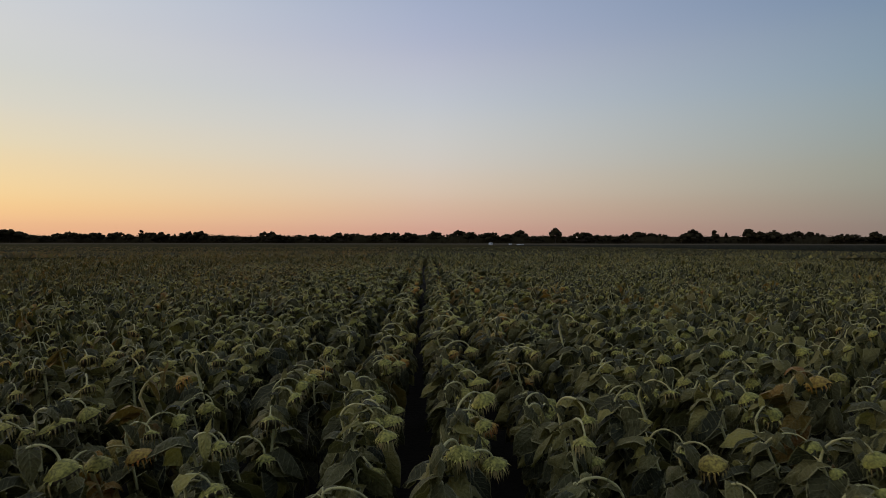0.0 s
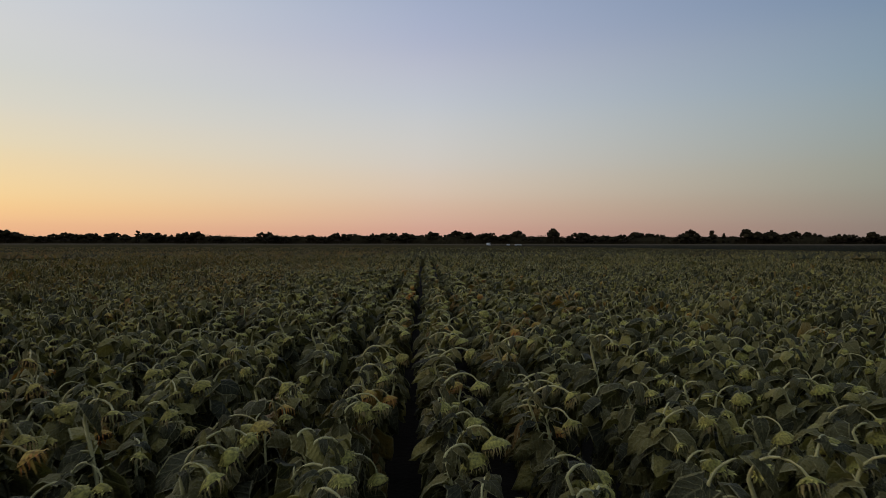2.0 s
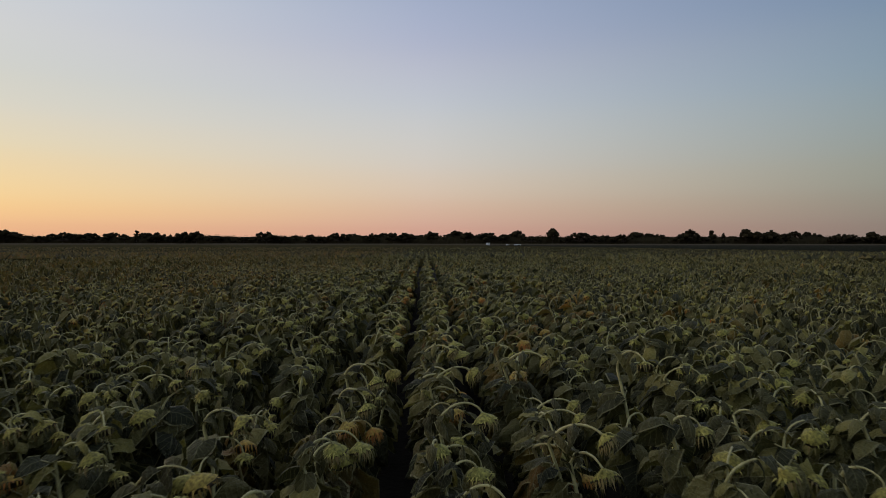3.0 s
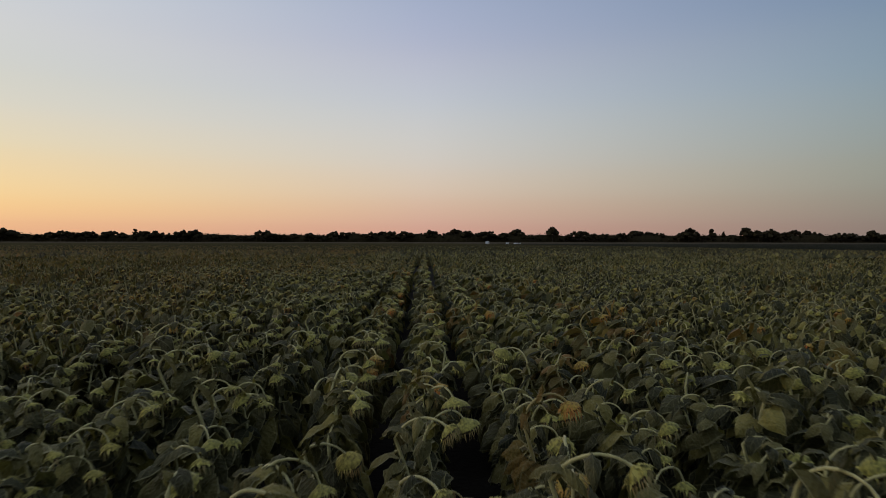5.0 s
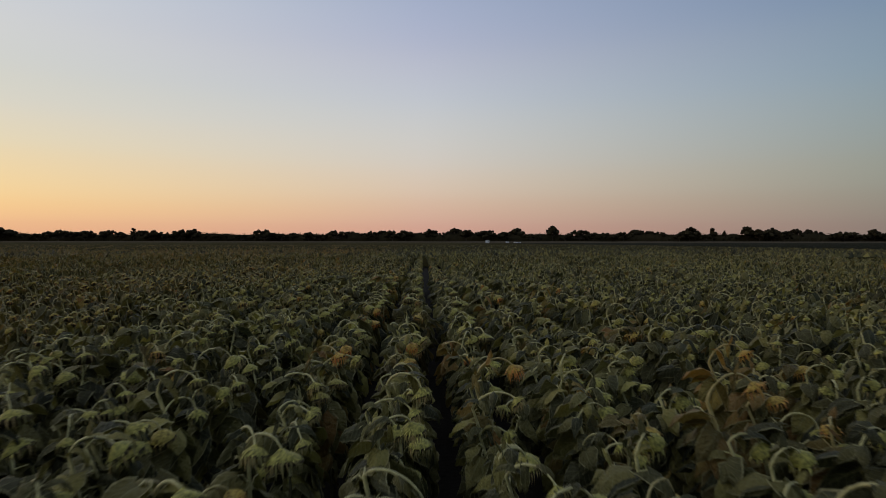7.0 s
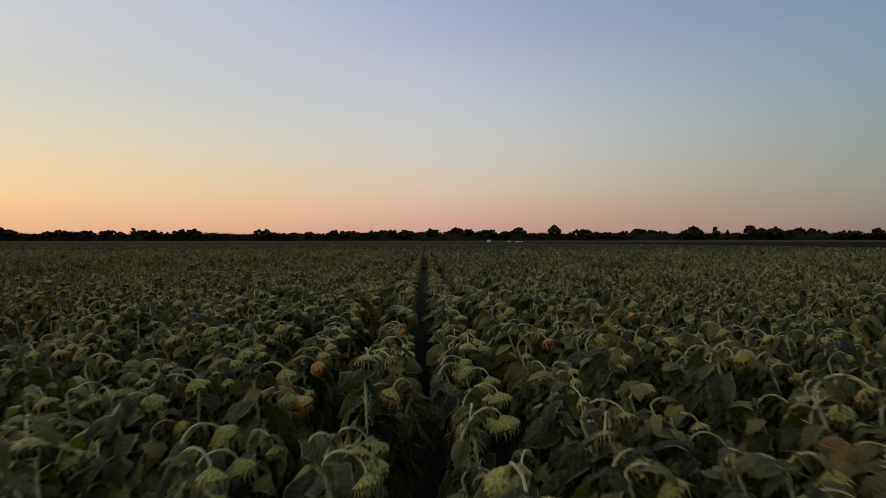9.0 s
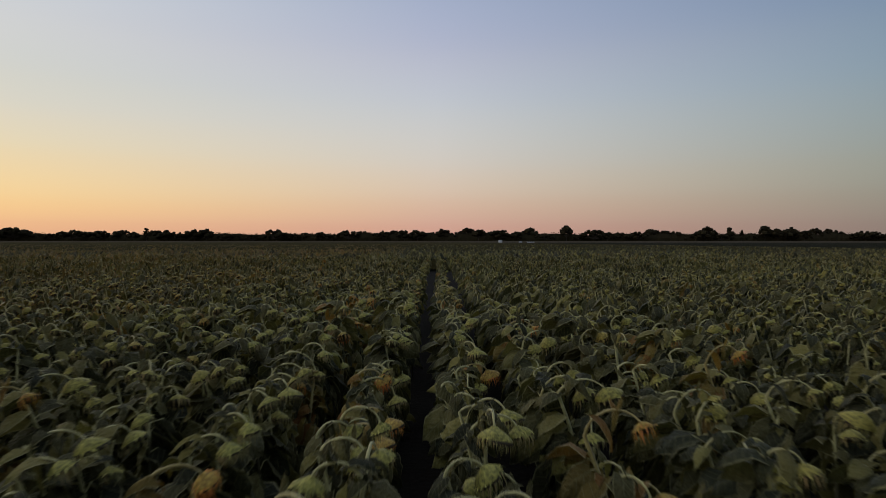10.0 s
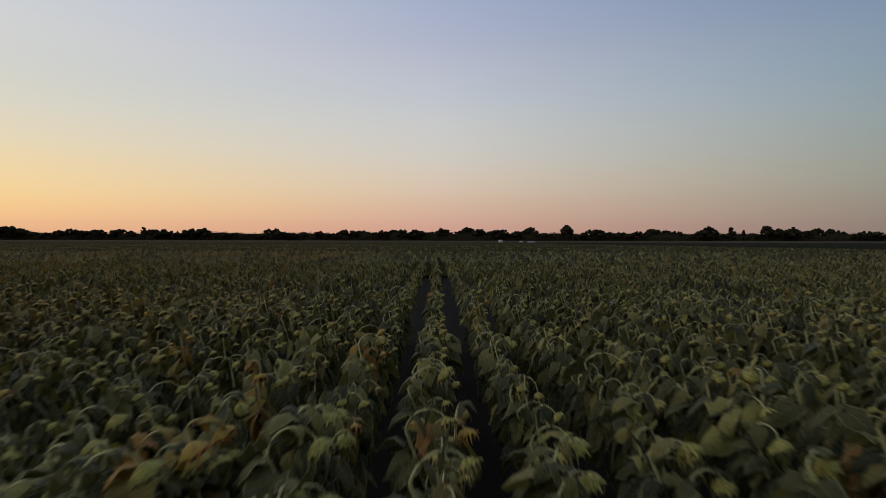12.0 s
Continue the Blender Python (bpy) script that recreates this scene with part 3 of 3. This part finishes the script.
for px, width, y in ((17, 46, 405.5), (62, 26, 417), (85, 24, 416), (120, 42, 411.5), (165, 30, 412), (208, 28, 411), (228, 16, 415), (266, 24, 411), (286, 26, 411.5),
                     (310, 20, 416), (334, 26, 410), (355, 22, 409.5), (390, 24, 416.5), (415, 24, 419), (438, 24, 419), (478, 42, 411.5), (508, 24, 418), (530, 22, 416),
                     (555, 16, 413.5), (576, 24, 418)):
    tree(px, width, top_of(y), "dark broadleaf tree in the belt at the horizon")
for px, width, y in ((605, 32, 412), (632, 28, 412), (662, 30, 413), (683, 20, 410.5), (702, 24, 412.5), (725, 28, 411), (746, 20, 413), (769, 24, 408.5), (790, 20, 416),
                     (811, 26, 407.5), (831, 20, 409), (850, 22, 413), (868, 30, 409.5), (897, 22, 412), (920, 26, 405.5), (945, 30, 417), (1005, 18, 421), (1030, 42, 411.5)):
    tree(px, width, top_of(y), "dark broadleaf tree in the belt at the horizon")
for px, width, y in ((1054, 22, 415), (1078, 26, 415.5), (1108, 26, 413.5), (1132, 26, 408.5), (1155, 16, 409), (1172, 26, 413), (1192, 20, 418), (1206, 16, 414), (1224, 30, 405.5),
                     (1250, 20, 418), (1300, 24, 417), (1347, 22, 408), (1368, 26, 406.5), (1392, 22, 412), (1411, 28, 408), (1435, 20, 409), (1451, 20, 411), (1475, 26, 418),
                     (1497, 38, 412), (1525, 26, 416), (1549, 20, 408.5), (1572, 26, 415), (1600, 34, 412), (1635, 30, 414)):
    tree(px, width, top_of(y), "dark broadleaf tree in the belt at the horizon")
for px, width, y in ((-25, 34, 411), (-60, 40, 413)):
    tree(px, width, top_of(y), "dark broadleaf tree in the belt at the horizon")
tree(983, 19, top_of(403.5), "tall round-crowned tree standing above the belt", 0.40)
tree(1325, 18, top_of(403.5), "tall leaning tree standing above the belt", 0.30)
tree(250, 8, top_of(407.5), "slender thin-leaved tree in the belt", 0.1)
tree(1265, 13, top_of(407), "narrow upright tree in the belt", 0.1)
tree(1285, 6, top_of(411.5), "thin sparse tree in the belt", 0.1)


def shrub_belt():
    rng = np.random.default_rng(21)
    centres = []
    # a lumpy bank of growth, with clumps all over it
    rows = []
    along = np.arange(-880, 920, 4.0)
    for x in along:
        tall = 17.0 + 3.0 * noise.noise((x / 45.0, 0, 4.0)) + 2.0 * noise.noise((x / 14.0, 3.0, 4.0))
        rows += [(x, BELT + 2 + rng.uniform(-1, 1), -0.2), (x, BELT + 3 + rng.uniform(-1, 1), tall * 0.45), (x, BELT + 6 + rng.uniform(-1, 1), tall * 0.82),
                 (x, BELT + 10, tall * 0.78), (x, BELT + 14, -0.2)]
        for z in (1.5, tall * 0.5, tall * 0.85):
            centres.append(((x, BELT + 5, z), 2.4))
    bank = (np.array(rows), grid_tris(len(along), 5), np.zeros((len(rows), 3)), 0)
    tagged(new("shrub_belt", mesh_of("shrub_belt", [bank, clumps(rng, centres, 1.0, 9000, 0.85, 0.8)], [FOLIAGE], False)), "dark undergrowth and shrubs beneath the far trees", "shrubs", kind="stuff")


shrub_belt()


def levee():
    """A low bank of dry grass in front of the trees."""
    rng = np.random.default_rng(4)
    along = np.arange(-800, 860, 8.0)
    rows = []
    for x in along:
        top = 2.55 + 0.25 * noise.noise((x / 60.0, 1.0, 9.0)) + rng.uniform(-0.06, 0.06)
        rows += [(x, 896, -0.1), (x, 902, top * 0.7), (x, 906, top), (x, 910, top), (x, 920, -0.1)]
    shape = (np.array(rows), grid_tris(len(along), 5), np.zeros((len(rows), 3)), 0)
    tagged(new("levee", mesh_of("levee", [shape], [DRY_GRASS])), "low bank of pale dry grass before the trees", "bank", kind="structure")


levee()


# ---- white vehicles at the far end of the field ----
def part(name, bm, material, parent, label=""):
    me = bpy.data.meshes.new(name)
    bm.to_mesh(me)
    bm.free()
    me.materials.append(material)
    ob = new(name, me)
    ob.parent = parent
    return tagged(ob, label)


def box(x, y, z, sx, sy, sz, bevel=0.05):
    bm = bmesh.new()
    bmesh.ops.create_cube(bm, size=1.0)
    bmesh.ops.scale(bm, vec=(sx, sy, sz), verts=bm.verts)
    bmesh.ops.translate(bm, vec=(x, y, z), verts=bm.verts)
    bmesh.ops.bevel(bm, geom=list(bm.edges), offset=bevel, segments=2, affect="EDGES")
    return bm


def wheel(x, y, r=0.42):
    bm = bmesh.new()
    bmesh.ops.create_cone(bm, cap_ends=True, segments=18, radius1=r, radius2=r, depth=0.28)
    bmesh.ops.rotate(bm, cent=(0, 0, 0), matrix=Matrix.Rotation(math.pi / 2, 3, "X"), verts=bm.verts)
    bmesh.ops.translate(bm, vec=(x, y, r), verts=bm.verts)
    return bm


def trailer(x, y, long, tall, label):
    root = tagged(new("farm_trailer"), label, "trailer", "white trailers beyond the field")
    root.location = (x, y, 0)
    part("body", box(0, 0, 0.75 + (tall - 0.75) / 2, long, 2.4, tall - 0.75, 0.12), WHITE, root)
    part("chassis", box(0, 0, 0.65, long * 0.95, 1.8, 0.18, 0.03), RUBBER, root)
    part("window", box(long * 0.2, -1.21, tall * 0.68, long * 0.25, 0.03, tall * 0.2, 0.01), DARK_GLASS, root)
    for wx in (-long * 0.28, long * 0.28):
        for wy in (-1.0, 1.0):
            part("wheel", wheel(wx, wy), RUBBER, root)


trailer((868.5 - 756) * 0.688, 740, 4.4, 3.6, "white boxy trailer parked beyond the field")
trailer((903.5 - 756) * 0.688, 740, 3.8, 2.2, "low white trailer parked beyond the field")
trailer((921 - 756) * 0.688, 740, 8.5, 1.7, "long low white trailer parked beyond the field")

# ---- sunflowers ----
joined_plants("near_sunflower_rows", BANDS[1], 1, "nodding green and yellow sunflowers in close rows")
joined_plants("side_sunflower_rows", BANDS[2], 2, "rows of nodding olive-green sunflowers")
joined_plants("distant_sunflower_rows", BANDS[3], 3, "distant rows of nodding sunflowers")


def sunflower(seed, ripe, label):
    """One plant of the nearest rows, in its parts."""
    root = tagged(new("sunflower"), label, "sunflower", "sunflowers of the nearest rows")
    head = None
    for name, shapes in sunflower_shapes(seed, 0):
        shapes = [ripened(s, ripe) for s in shapes]
        materials = {"stem": [STALK, SHADED_STEM], "head": [HEAD], "petal_fringe": [FRINGE], "leaf": [LEAF, STALK]}[name]
        if name == "stem":
            shapes = [(s[0], s[1], s[2], int(s[3] == 4)) for s in shapes]
        elif len(materials) == 1:
            shapes = [(s[0], s[1], s[2], 0) for s in shapes]
        ob = new(name, mesh_of(name, shapes, materials))
        ob.parent = head if name == "petal_fringe" else root
        if name == "head":
            head = ob
    return root


def label_for(ripe):
    if ripe > 0.55:
        return "drooping sunflower turned yellow and orange, in a row"
    if ripe > 0.25:
        return "nodding sunflower with yellowing head, in a row"
    return "nodding green sunflower with hanging dried fringe, in a row"


LEVELS = (0.04, 0.10, 0.16, 0.22, 0.30, 0.42, 0.62, 0.78, 0.92)
MODELS = {}
rng_near = random.Random(9)
for px, py, turn, size, ripe in BANDS[0]:
    level = min(range(len(LEVELS)), key=lambda i: abs(LEVELS[i] - ripe))
    key = (level, rng_near.randrange(6 if level < 4 else 3))
    m = Matrix.Translation((px, py, 0)) @ Matrix.Rotation(turn, 4, "Z") @ Matrix.Scale(size, 4)
    if key in MODELS:
        copy_thing(MODELS[key], m)
    else:
        MODELS[key] = sunflower(level * 10 + key[1], LEVELS[level], label_for(LEVELS[level]))
        MODELS[key].matrix_basis = Matrix.Translation((px, py, 0)) @ Matrix.Rotation(turn, 4, "Z")
